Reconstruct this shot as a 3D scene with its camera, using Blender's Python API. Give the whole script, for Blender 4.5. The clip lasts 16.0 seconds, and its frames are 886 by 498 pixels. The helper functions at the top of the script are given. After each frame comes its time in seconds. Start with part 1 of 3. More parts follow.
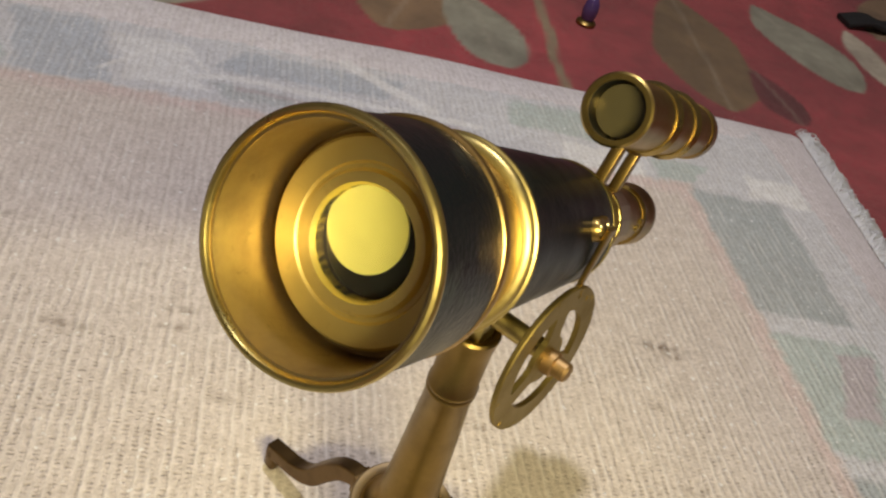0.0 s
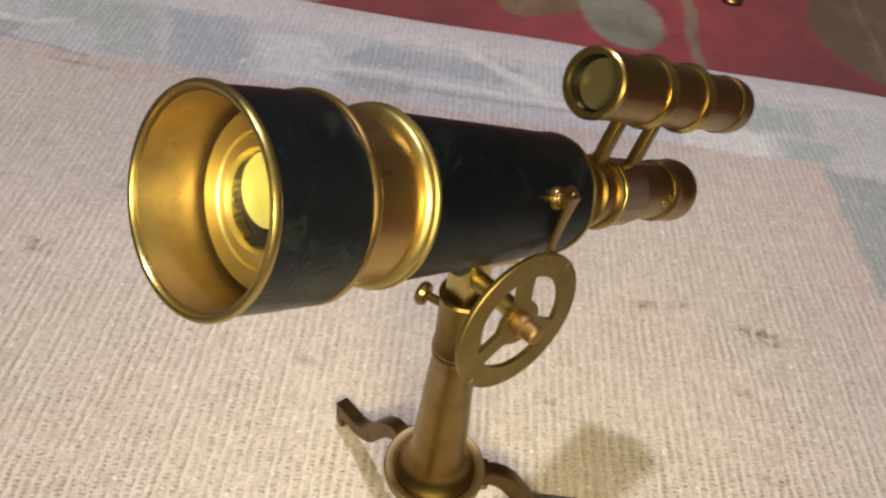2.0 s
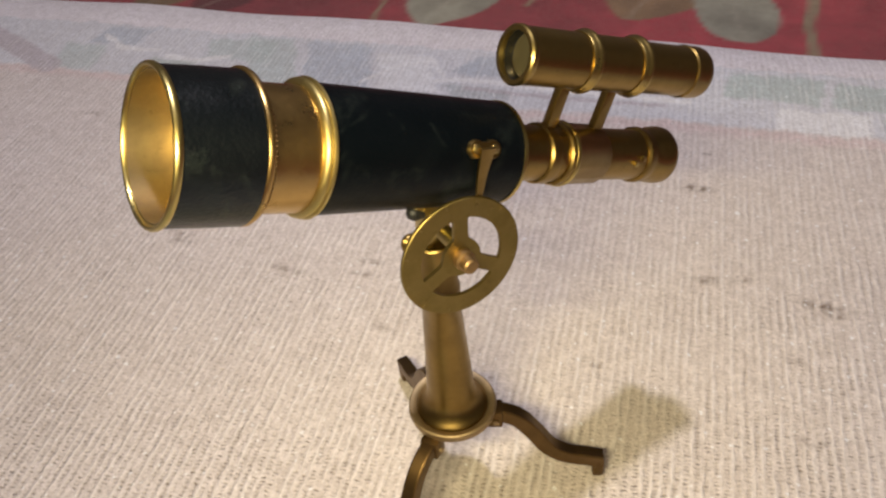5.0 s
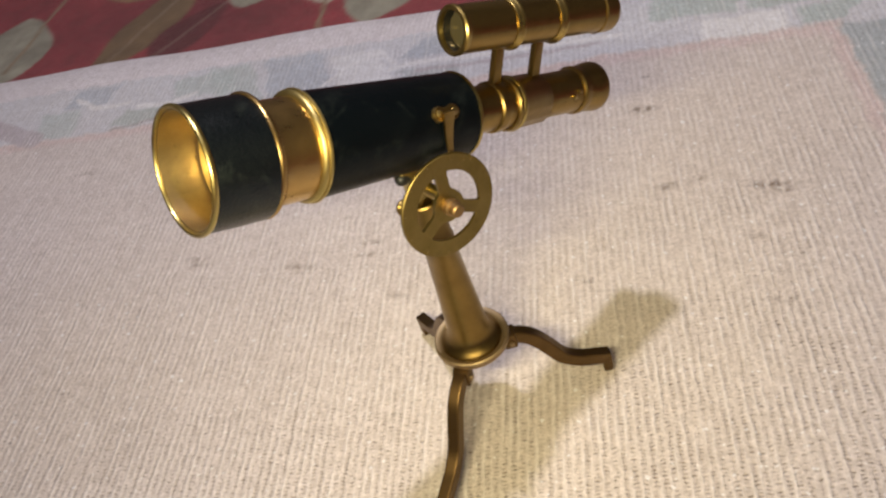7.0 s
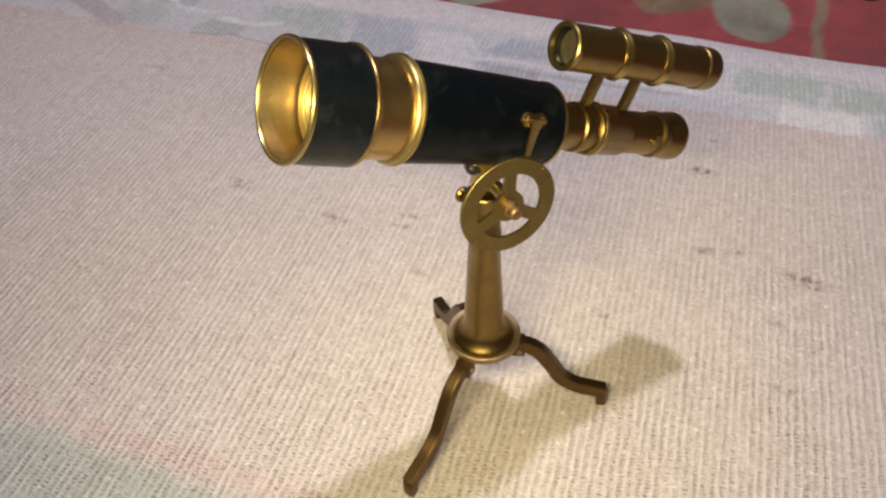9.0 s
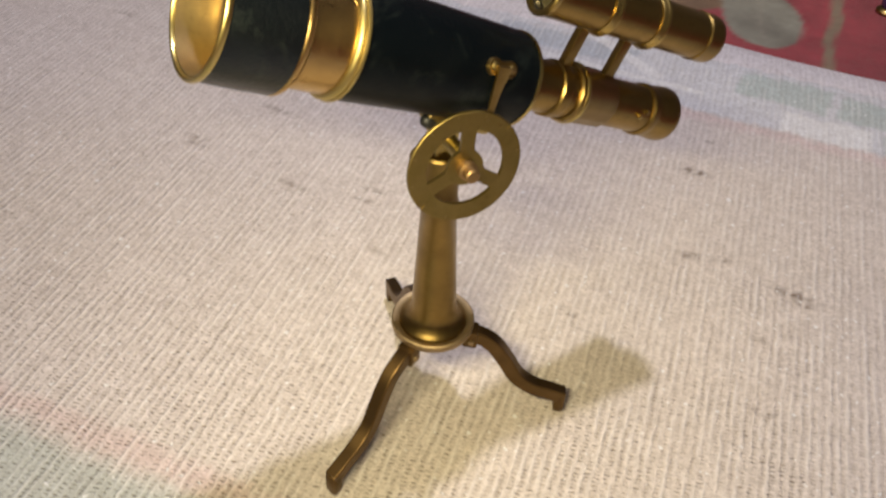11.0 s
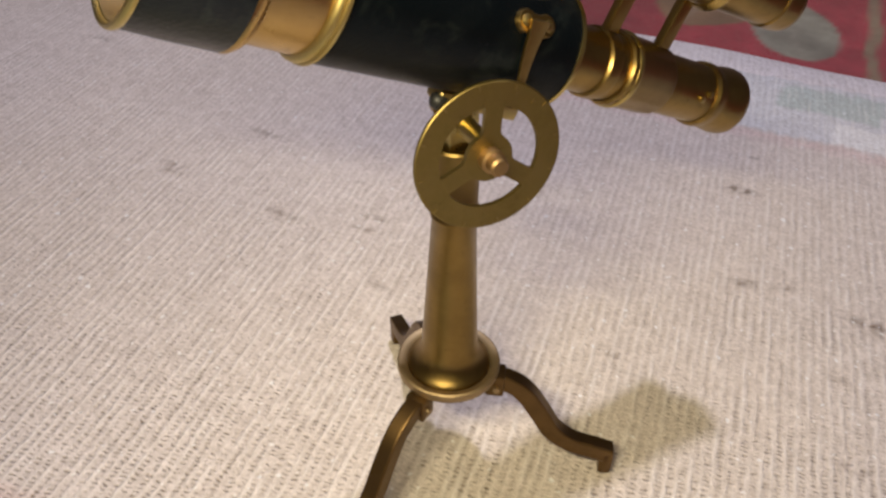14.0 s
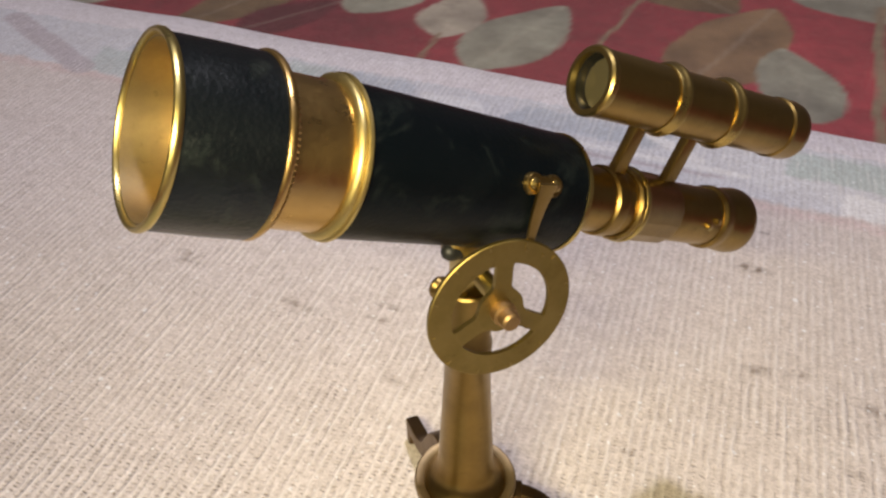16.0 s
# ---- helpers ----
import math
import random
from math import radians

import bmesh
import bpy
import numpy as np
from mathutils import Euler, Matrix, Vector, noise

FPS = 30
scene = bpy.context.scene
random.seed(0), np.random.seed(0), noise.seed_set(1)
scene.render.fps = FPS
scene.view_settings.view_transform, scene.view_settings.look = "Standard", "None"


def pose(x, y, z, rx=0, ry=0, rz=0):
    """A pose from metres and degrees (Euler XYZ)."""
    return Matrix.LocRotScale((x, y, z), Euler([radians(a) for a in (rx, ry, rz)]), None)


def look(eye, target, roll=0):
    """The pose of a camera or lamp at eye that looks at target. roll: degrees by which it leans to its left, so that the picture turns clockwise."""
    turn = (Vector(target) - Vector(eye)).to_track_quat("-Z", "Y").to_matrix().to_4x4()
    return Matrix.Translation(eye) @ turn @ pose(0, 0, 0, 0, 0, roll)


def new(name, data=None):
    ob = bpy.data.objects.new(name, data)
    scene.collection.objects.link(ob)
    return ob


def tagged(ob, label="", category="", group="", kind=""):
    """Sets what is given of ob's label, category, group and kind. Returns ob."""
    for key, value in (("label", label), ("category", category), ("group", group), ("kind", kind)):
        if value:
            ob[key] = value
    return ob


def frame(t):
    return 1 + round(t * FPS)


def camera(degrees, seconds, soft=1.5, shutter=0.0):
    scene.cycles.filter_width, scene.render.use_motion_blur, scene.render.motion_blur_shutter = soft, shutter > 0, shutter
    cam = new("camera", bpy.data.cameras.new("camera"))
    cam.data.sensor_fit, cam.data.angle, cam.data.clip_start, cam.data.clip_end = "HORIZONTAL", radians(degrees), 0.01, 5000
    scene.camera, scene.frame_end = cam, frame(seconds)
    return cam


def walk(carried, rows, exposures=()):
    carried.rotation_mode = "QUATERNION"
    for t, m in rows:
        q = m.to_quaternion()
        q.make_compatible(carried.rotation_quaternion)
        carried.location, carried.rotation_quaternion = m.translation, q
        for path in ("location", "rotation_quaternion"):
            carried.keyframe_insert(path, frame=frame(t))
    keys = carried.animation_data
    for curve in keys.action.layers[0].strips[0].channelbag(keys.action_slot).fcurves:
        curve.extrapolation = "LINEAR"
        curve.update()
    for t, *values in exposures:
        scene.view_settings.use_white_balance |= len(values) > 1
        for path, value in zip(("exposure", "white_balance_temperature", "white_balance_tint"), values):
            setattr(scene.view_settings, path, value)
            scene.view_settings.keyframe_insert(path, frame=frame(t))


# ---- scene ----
cam = camera(55.5, 16.0, 2.4, 0.4)
METRES, EYE, TILT, LEAN, TURN = 0.46, 0.3076, -40.94, -14.36, 0.0
ROWS = [
    (0.0, 0.0, 0.0, 0.0, 0.0, 0.0, -0.0),
    (0.5, 0.016, 0.0012, -0.0042, 1.53, -0.41, 0.17),
    (1.0, 0.0624, -0.0019, -0.0028, 5.36, -0.76, 0.71),
    (1.5, 0.0957, -0.0132, -0.0076, 10.06, -0.9, 0.1),
    (2.0, 0.128, -0.0208, -0.0127, 13.25, -0.74, -0.82),
    (2.5, 0.1636, -0.025, -0.0205, 16.85, -0.5, -1.51),
    (3.0, 0.2035, -0.0297, -0.0278, 21.2, 0.02, -2.33),
    (5.5, 0.3369, -0.0944, -0.0795, 27.78, 0.9, 2.51),
    (6.0, 0.353, -0.1172, -0.0847, 27.79, 0.61, 6.19),
    (6.5, 0.3808, -0.1509, -0.0876, 27.52, 0.59, 10.09),
    (7.0, 0.3761, -0.1744, -0.0967, 27.11, -0.05, 13.94),
    (7.5, 0.371, -0.1896, -0.0805, 26.8, -0.49, 16.96),
    (8.0, 0.3785, -0.2052, -0.0737, 26.87, -0.33, 15.34),
    (8.5, 0.3596, -0.2159, -0.0828, 27.44, -0.56, 4.68),
    (11.0, 0.3465, -0.1043, -0.1249, 27.08, -0.17, -8.69),
    (11.5, 0.3299, -0.0664, -0.1682, 27.02, -1.75, -9.47),
    (12.0, 0.3082, -0.0256, -0.1937, 26.82, -3.62, -10.43),
    (12.5, 0.2759, 0.0293, -0.2045, 26.46, -4.55, -10.75),
    (13.0, 0.2648, 0.0485, -0.1951, 26.37, -2.48, -9.59),
    (13.5, 0.2729, 0.0417, -0.1714, 26.79, 1.25, -8.18),
    (14.0, 0.2722, 0.0308, -0.1489, 27.52, 3.42, -7.45),
    (14.5, 0.274, 0.0257, -0.127, 28.04, 4.55, -7.07),
    (15.0, 0.279, 0.0219, -0.1077, 28.29, 5.22, -6.51),
    (15.5, 0.2783, 0.0179, -0.0927, 28.47, 5.46, -6.24),
    (16.0, 0.2717, 0.0121, -0.0729, 28.5, 4.89, -6.34),
]
# the phone brightens and darkens its picture a little on the way
EXPOSURES = [(0.0, -0.10, 6850, 4), (2.5, -0.02, 6600, 8), (6.5, -0.03, 6480, 11), (8.5, -0.02, 6420, 11), (11.0, -0.03, 6430, 10), (12.5, -0.42, 6480, 9), (13.0, -0.54, 6400, 11), (13.5, -0.36, 6350, 13), (14.0, -0.13, 6200, 14), (16.0, 0.10, 6400, 11)]
path = [(t, pose(0, 0, EYE, TILT, LEAN, TURN) @ pose(METRES * x, METRES * y, METRES * z, 90 + pitch, roll, yaw)) for t, x, y, z, yaw, pitch, roll in ROWS]
path += [
    (3.2, look((0.0995, -0.0208, 0.3315), (-0.1322, 0.6776, -0.3456), 1.0)),
    (5.3, look((0.1488, -0.0508, 0.3442), (-0.1633, 0.6302, -0.3182), -6.9)),
    (8.7, look((0.1504, -0.1040, 0.3815), (-0.1565, 0.5550, -0.3051), -5.7)),
    (10.8, look((0.1570, -0.0775, 0.3458), (-0.1377, 0.5955, -0.3325), 3.6)),
]
walk(cam, sorted(path, key=lambda row: row[0]), EXPOSURES)

# ---------------------------------------------------------------- light
world = bpy.data.worlds.new("world")
scene.world = world
world.use_nodes = True
world.node_tree.nodes["Background"].inputs["Color"].default_value = (0.05, 0.05, 0.055, 1)


def lamp(name, place, watts, colour, radius):
    data = bpy.data.lights.new(name, "POINT")
    data.energy, data.color, data.shadow_soft_size = watts, colour, radius
    ob = new(name, data)
    ob.location = place
    return ob


lamp("room_lamp", (0.031, 0.405, 1.28), 35.5, (0.98, 0.94, 1.05), 0.030)
torch = bpy.data.lights.new("torch_lamp", "AREA")
torch.shape, torch.size, torch.size_y, torch.energy, torch.color = "RECTANGLE", 0.13, 0.012, 0.62, (1.0, 0.865, 0.52)
torch.spread = radians(115)  # a phone torch throws a narrow cone
new("torch_lamp", torch).matrix_world = look((0.080, -0.046, 0.318), (0.045, 0.17, 0.09))

# ---------------------------------------------------------------- materials


class Nodes:
    """A short hand for building a node material."""

    def __init__(self, name):
        self.mat = bpy.data.materials.new(name)
        self.mat.use_nodes = True
        self.tree = self.mat.node_tree
        self.bsdf = self.tree.nodes["Principled BSDF"]

    def add(self, kind, values=(), operation="", data_type="", blend_type="", layer_name=""):
        node = self.tree.nodes.new(kind)
        if operation:
            node.operation = operation
        if data_type:
            node.data_type = data_type
        if blend_type:
            node.blend_type = blend_type
        if layer_name:
            node.layer_name = layer_name
        for key, value in dict(values).items():
            if isinstance(value, bpy.types.NodeSocket):
                self.tree.links.new(value, node.inputs[key])
            else:
                node.inputs[key].default_value = value
        return node

    def put(self, key, value):
        if isinstance(value, bpy.types.NodeSocket):
            self.tree.links.new(value, self.bsdf.inputs[key])
        else:
            self.bsdf.inputs[key].default_value = value

    def place(self):
        return self.add("ShaderNodeTexCoord").outputs["Object"]

    def noise(self, scale, detail=4.0, rough=0.55, vector=None, distortion=0.0):
        node = self.add("ShaderNodeTexNoise", {"Scale": scale, "Detail": detail, "Roughness": rough, "Distortion": distortion})
        self.tree.links.new(vector or self.place(), node.inputs["Vector"])
        return node.outputs["Fac"]

    def ramp(self, fac, low, high, a=0.0, b=1.0):
        return self.add("ShaderNodeMapRange", {"Value": fac, "From Min": low, "From Max": high, "To Min": a, "To Max": b}).outputs["Result"]

    def mix(self, fac, a, b, blend="MIX"):
        node = self.add("ShaderNodeMix", data_type="RGBA", blend_type=blend)
        for key, value in ((0, fac), (6, a), (7, b)):
            if isinstance(value, bpy.types.NodeSocket):
                self.tree.links.new(value, node.inputs[key])
            else:
                node.inputs[key].default_value = value if key == 0 else (*value, 1.0)
        return node.outputs[2]

    def math(self, how, a, b=0.0):
        return self.add("ShaderNodeMath", {0: a, 1: b}, operation=how).outputs[0]

    def bump(self, height, strength, distance, normal=None):
        node = self.add("ShaderNodeBump", {"Height": height, "Strength": strength, "Distance": distance})
        if normal is not None:
            self.tree.links.new(normal, node.inputs["Normal"])
        return node.outputs["Normal"]


def brass(name, colour, dark, rough, tarnish=0.5, grain=0.00006):
    n = Nodes(name)
    stains = n.ramp(n.noise(85, 5, 0.6), 0.36, 0.75)
    fine = n.noise(900, 3, 0.6)
    wear = n.math("MULTIPLY", stains, tarnish * 0.75)
    spots = n.ramp(n.noise(310, 4, 0.65, distortion=0.5), 0.60, 0.74, 0.0, 0.45 * tarnish)
    n.put("Base Color", n.mix(spots, n.mix(wear, colour, dark), tuple(v * 0.55 for v in dark)))
    n.put("Metallic", 1.0)
    n.put("Roughness", n.math("ADD", n.ramp(fine, 0.3, 0.7, -0.02, 0.03), n.ramp(stains, 0.0, 1.0, rough, rough + 0.12)))
    n.put("Normal", n.bump(n.math("ADD", n.noise(420, 4), n.math("MULTIPLY", fine, 0.4)), 0.10, grain))
    return n.mat


def paint(name, colour, rough, metal=0.0):
    n = Nodes(name)
    n.put("Base Color", n.mix(n.noise(200, 4), tuple(v * 0.8 for v in colour), colour))
    n.put("Roughness", rough)
    n.put("Metallic", metal)
    return n.mat


BRIGHT = brass("polished_brass", (0.56, 0.45, 0.165), (0.36, 0.265, 0.09), 0.27, 0.7)
COPPER = brass("copper_brass", (0.50, 0.335, 0.125), (0.36, 0.225, 0.08), 0.27, 0.6)
FLANGE = brass("flange_brass", (0.55, 0.435, 0.165), (0.38, 0.28, 0.09), 0.36, 0.7)
INNER = brass("inner_brass", (0.385, 0.30, 0.165), (0.20, 0.14, 0.08), 0.40, 1.0)
ANTIQUE = brass("antique_brass", (0.32, 0.218, 0.070), (0.18, 0.116, 0.037), 0.30, 0.8)
STAND = brass("stand_brass", (0.245, 0.165, 0.052), (0.15, 0.095, 0.030), 0.29, 0.7)
LEG = brass("leg_brass", (0.155, 0.095, 0.038), (0.09, 0.054, 0.022), 0.40, 0.8, 0.00012)
WHEEL = brass("wheel_brass", (0.30, 0.225, 0.075), (0.18, 0.128, 0.042), 0.44, 0.9)
RING = brass("ring_brass", (0.47, 0.35, 0.12), (0.28, 0.19, 0.06), 0.27, 0.8)
NUT = brass("nut_brass", (0.38, 0.25, 0.115), (0.24, 0.145, 0.06), 0.46, 0.7)
COLLAR = brass("collar_brass", (0.40, 0.30, 0.17), (0.25, 0.175, 0.095), 0.52, 0.8)
BLACK = paint("black_paint", (0.012, 0.012, 0.011), 0.5)
SCRATCH = paint("tick_brass", (0.38, 0.29, 0.11), 0.45, 1.0)


def leather(name, grain, gloss, rough):
    n = Nodes(name)
    cells = n.add("ShaderNodeTexVoronoi", {"Scale": 800.0, "Vector": n.place()})
    cloud = n.ramp(n.noise(45, 6, 0.6, distortion=0.6), 0.5, 0.8)
    smear = n.ramp(n.noise(48, 6, 0.62, distortion=1.6), 0.54, 0.80)
    scuff = n.add("ShaderNodeMapping", {"Scale": (1.0, 0.45, 0.45), "Rotation": (0.6, 0.3, 0.0), "Vector": n.place()}).outputs["Vector"]
    scuff = n.ramp(n.noise(210, 5, 0.7, vector=scuff, distortion=0.8), 0.69, 0.76)
    base = n.mix(cloud, (0.0016, 0.0028, 0.0040), (0.0042, 0.0062, 0.0070))
    base = n.mix(n.math("MULTIPLY", smear, 0.50), base, (0.028, 0.036, 0.032))
    n.put("Base Color", n.mix(n.math("MULTIPLY", scuff, 0.45), base, (0.075, 0.080, 0.075)))
    n.put("Roughness", n.ramp(n.noise(90, 5), 0.3, 0.7, rough, rough + 0.14))
    n.put("Specular IOR Level", gloss)
    first = n.bump(cells.outputs["Distance"], min(1.0, 0.4 * grain), 0.00015 * max(1.0, grain))
    n.put("Normal", n.bump(n.noise(420 if grain < 1 else 520, 5, 0.7), min(1.0, 0.4 * grain), 0.0003 * max(1.0, grain / 2.0), first))
    return n.mat


def glass(name, tint=(1, 1, 1)):
    n = Nodes(name)
    clear = n.add("ShaderNodeBsdfTransparent", {"Color": (*tint, 1)})
    gloss = n.add("ShaderNodeBsdfGlossy", {"Roughness": 0.02})
    rim = n.add("ShaderNodeFresnel", {"IOR": 1.6})
    mixed = n.add("ShaderNodeMixShader", {0: rim.outputs[0], 1: clear.outputs[0], 2: gloss.outputs[0]})
    n.tree.links.new(mixed.outputs[0], n.tree.nodes["Material Output"].inputs["Surface"])
    return n.mat


LEATHER, CRINKLED = leather("black_leather", 0.7, 0.13, 0.30), leather("crinkled_leather", 1.1, 0.38, 0.26)
GLASS = glass("lens_glass", (0.98, 0.99, 0.9))

RIB = Vector((-0.115, 0.9934))  # the way the ribs of the mat run


def woven():
    n = Nodes("woven_cotton")
    colour = n.add("ShaderNodeVertexColor", layer_name="weave").outputs["Color"]
    turn = n.add("ShaderNodeMapping", {"Rotation": (0, 0, -math.atan2(-RIB.x, RIB.y)), "Vector": n.place()}).outputs["Vector"]
    wob = n.add("ShaderNodeTexNoise", {"Scale": 40.0, "Detail": 3.0, "Vector": turn})
    shift = n.add("ShaderNodeVectorMath", {0: wob.outputs["Color"], 1: (0.5, 0.5, 0.5)}, operation="SUBTRACT").outputs[0]
    shift = n.add("ShaderNodeVectorMath", {0: shift, "Scale": 0.0018}, operation="SCALE").outputs[0]
    p = n.add("ShaderNodeVectorMath", {0: turn, 1: shift}, operation="ADD").outputs[0]
    xyz = n.add("ShaderNodeSeparateXYZ", {0: p})
    x, y = xyz.outputs[0], xyz.outputs[1]
    # broad flat cords, with a thin pale raised thread and its crease between them
    wander = n.add("ShaderNodeTexNoise", {"Scale": 1.0, "Detail": 2.0, "Vector": n.add("ShaderNodeMapping", {"Scale": (90, 120, 1), "Vector": turn}).outputs["Vector"]}).outputs["Fac"]
    xw = n.math("ADD", x, n.ramp(wander, 0.0, 1.0, -0.0010, 0.0010))
    cord = n.math("DIVIDE", xw, 0.0045)
    inside = n.math("FRACT", cord)
    edge = n.math("ABSOLUTE", n.math("SUBTRACT", inside, 0.5))
    patchy = n.add("ShaderNodeTexNoise", {"Scale": 1.0, "Detail": 3.0, "Vector": n.add("ShaderNodeMapping", {"Scale": (190, 30, 1), "Vector": p}).outputs["Vector"]}).outputs["Fac"]
    coarse = n.ramp(n.math("ADD", y, n.math("MULTIPLY", n.noise(9, 3, 0.6), 0.12)), 0.32, 0.14)
    slubby = n.add("ShaderNodeTexNoise", {"Scale": 1.0, "Detail": 2.0, "Vector": n.add("ShaderNodeMapping", {"Scale": (190, 34, 1), "Location": (3, 7, 0), "Vector": p}).outputs["Vector"]}).outputs["Fac"]
    thread = n.math("COSINE", n.math("MULTIPLY", n.math("MINIMUM", n.math("DIVIDE", edge, 0.36), 1.0), math.pi / 2))
    thread = n.math("MULTIPLY", thread, n.ramp(slubby, 0.42, 0.66, 0.04, 1.0))
    crease = n.math("MULTIPLY", n.ramp(edge, 0.30, 0.47), n.ramp(patchy, 0.44, 0.66, 0.05, 1.0))
    # soft gaps between the weft picks, shifted from cord to cord and fading in and out
    lift = n.math("MULTIPLY", n.math("MODULO", n.math("FLOOR", n.math("ADD", cord, 0.5)), 2.0), math.pi)
    sway = n.ramp(n.noise(150, 2, 0.5), 0.2, 0.8, -0.0012, 0.0012)
    wave = n.math("SINE", n.math("ADD", n.math("MULTIPLY", n.math("ADD", y, sway), math.tau / 0.00215), lift))
    gap = n.ramp(wave, 0.0, 0.85)
    broken = n.ramp(n.noise(330, 4, 0.7), 0.42, 0.64, 0.0, 1.15)
    strong = n.math("ADD", n.ramp(n.noise(26, 4, 0.6), 0.36, 0.64, 0.35, 1.0), n.math("MULTIPLY", coarse, 0.35))
    gap = n.math("MULTIPLY", n.math("MULTIPLY", gap, broken), strong)
    gap = n.math("MINIMUM", n.math("MULTIPLY", gap, n.ramp(edge, 0.10, 0.30)), 1.0)
    fibre = n.noise(900, 2, 0.6)
    height = n.math("SUBTRACT", n.math("MULTIPLY", thread, 0.42), n.math("ADD", n.math("MULTIPLY", crease, 0.26), n.math("MULTIPLY", gap, 0.42)))
    nub = n.noise(430, 3, 0.65)
    firm = n.ramp(n.math("ADD", y, n.math("MULTIPLY", n.noise(6, 3, 0.6), 0.16)), 0.50, 0.20, 0.55, 1.05)
    height = n.math("MULTIPLY", height, firm)
    height = n.math("ADD", height, n.math("ADD", n.math("MULTIPLY", fibre, 0.25), n.math("MULTIPLY", nub, 0.55)))
    soil = n.ramp(n.noise(14, 6, 0.65), 0.42, 0.75, 0.0, 0.20)
    worn = n.ramp(n.noise(120, 4, 0.65), 0.35, 0.68)
    lint = n.ramp(n.noise(260, 1, 0.4), 0.69, 0.75)
    speck = n.ramp(n.noise(330, 2, 0.5), 0.765, 0.81)
    dip = n.math("MINIMUM", n.math("ADD", n.math("MULTIPLY", crease, 0.26), n.math("MULTIPLY", gap, 0.80)), 1.0)
    dip = n.math("MULTIPLY", dip, firm)
    c = n.mix(1.0, colour, n.mix(dip, (1.04, 1.035, 1.02), (0.50, 0.44, 0.37)), "MULTIPLY")
    c = n.mix(1.0, c, n.mix(worn, (0.88, 0.865, 0.85), (1.06, 1.06, 1.06)), "MULTIPLY")
    c = n.mix(1.0, c, n.mix(n.ramp(nub, 0.32, 0.68), (0.83, 0.82, 0.80), (1.13, 1.13, 1.13)), "MULTIPLY")
    c = n.mix(soil, c, (0.42, 0.36, 0.32))
    c = n.mix(n.math("MULTIPLY", thread, 0.27), c, (0.93, 0.89, 0.83))
    c = n.mix(n.math("MULTIPLY", lint, 0.7), c, (0.88, 0.87, 0.85))
    c = n.mix(n.math("MULTIPLY", speck, 0.5), c, (0.14, 0.10, 0.08))
    n.put("Base Color", c)
    n.put("Roughness", 0.85)
    n.put("Sheen Weight", 0.12)
    n.put("Normal", n.bump(height, 1.0, 0.0014))
    return n.mat


def carpet_pile():
    n = Nodes("red_carpet_pile")
    colour = n.add("ShaderNodeVertexColor", layer_name="weave").outputs["Color"]
    mottled = n.ramp(n.noise(38, 6, 0.65), 0.3, 0.75)
    c = n.mix(mottled, (0.70, 0.70, 0.70), (1.25, 1.25, 1.25))
    c = n.mix(1.0, colour, c, "MULTIPLY")
    n.put("Base Color", n.mix(n.ramp(n.noise(900, 2), 0.35, 0.8, 0.0, 0.45), c, (0.30, 0.20, 0.16)))
    n.put("Roughness", 0.95)
    n.put("Sheen Weight", 0.08)
    n.put("Normal", n.bump(n.math("ADD", n.noise(700, 4, 0.7), n.math("MULTIPLY", n.noise(60, 4), 0.7)), 0.7, 0.0012))
    return n.mat


def plaster(name, colour):
    n = Nodes(name)
    n.put("Base Color", n.mix(n.noise(3, 6, 0.6), tuple(v * 0.9 for v in colour), colour))
    n.put("Roughness", 0.85)
    n.put("Normal", n.bump(n.noise(120, 4), 0.2, 0.002))
    return n.mat


WOVEN, PILE = woven(), carpet_pile()
WALL = plaster("wall_plaster", (0.34, 0.31, 0.27))
YARN = paint("white_yarn", (0.92, 0.93, 0.96), 0.9)

# ---------------------------------------------------------------- mesh tools


def finish(ob, bm, material, smooth=35):
    mesh = bpy.data.meshes.new(ob if isinstance(ob, str) else "mesh")
    bmesh.ops.recalc_face_normals(bm, faces=bm.faces)
    for face in bm.faces:
        face.smooth = True
    limit = radians(smooth)
    for edge in bm.edges:
        edge.smooth = len(edge.link_faces) != 2 or edge.calc_face_angle(0) < limit
    bm.to_mesh(mesh)
    bm.free()
    mesh.materials.append(material)
    return mesh


def part(name, bm, material, parent, label="", m=None, smooth=35):
    ob = new(name, finish(name, bm, material, smooth))
    ob.parent = parent
    if m is not None:
        ob.matrix_local = m
    return tagged(ob, label)


def lathe(profile, turns=72, closed=False):
    """A turned body round the x axis from (along, radius) pairs; a radius of 0 closes an end."""
    bm = bmesh.new()
    rings = []
    for along, r in profile:
        if r <= 0:
            rings.append([bm.verts.new((along, 0, 0))])
        else:
            rings.append([bm.verts.new((along, r * math.cos(a), r * math.sin(a))) for a in np.linspace(0, 2 * math.pi, turns, endpoint=False)])
    pairs = list(zip(rings, rings[1:])) + ([(rings[-1], rings[0])] if closed else [])
    for one, two in pairs:
        for k in range(turns):
            j = (k + 1) % turns
            quad = [one[k % len(one)], one[j % len(one)], two[j % len(two)], two[k % len(two)]]
            quad = list(dict.fromkeys(quad))
            if len(quad) > 2:
                bm.faces.new(quad)
    return bm


def bead(along, radius, half, tall, steps=10):
    """The closed profile of a rounded ring."""
    return [(along + half * math.cos(a), radius + tall * math.sin(a)) for a in np.linspace(0, 2 * math.pi, steps, endpoint=False)]


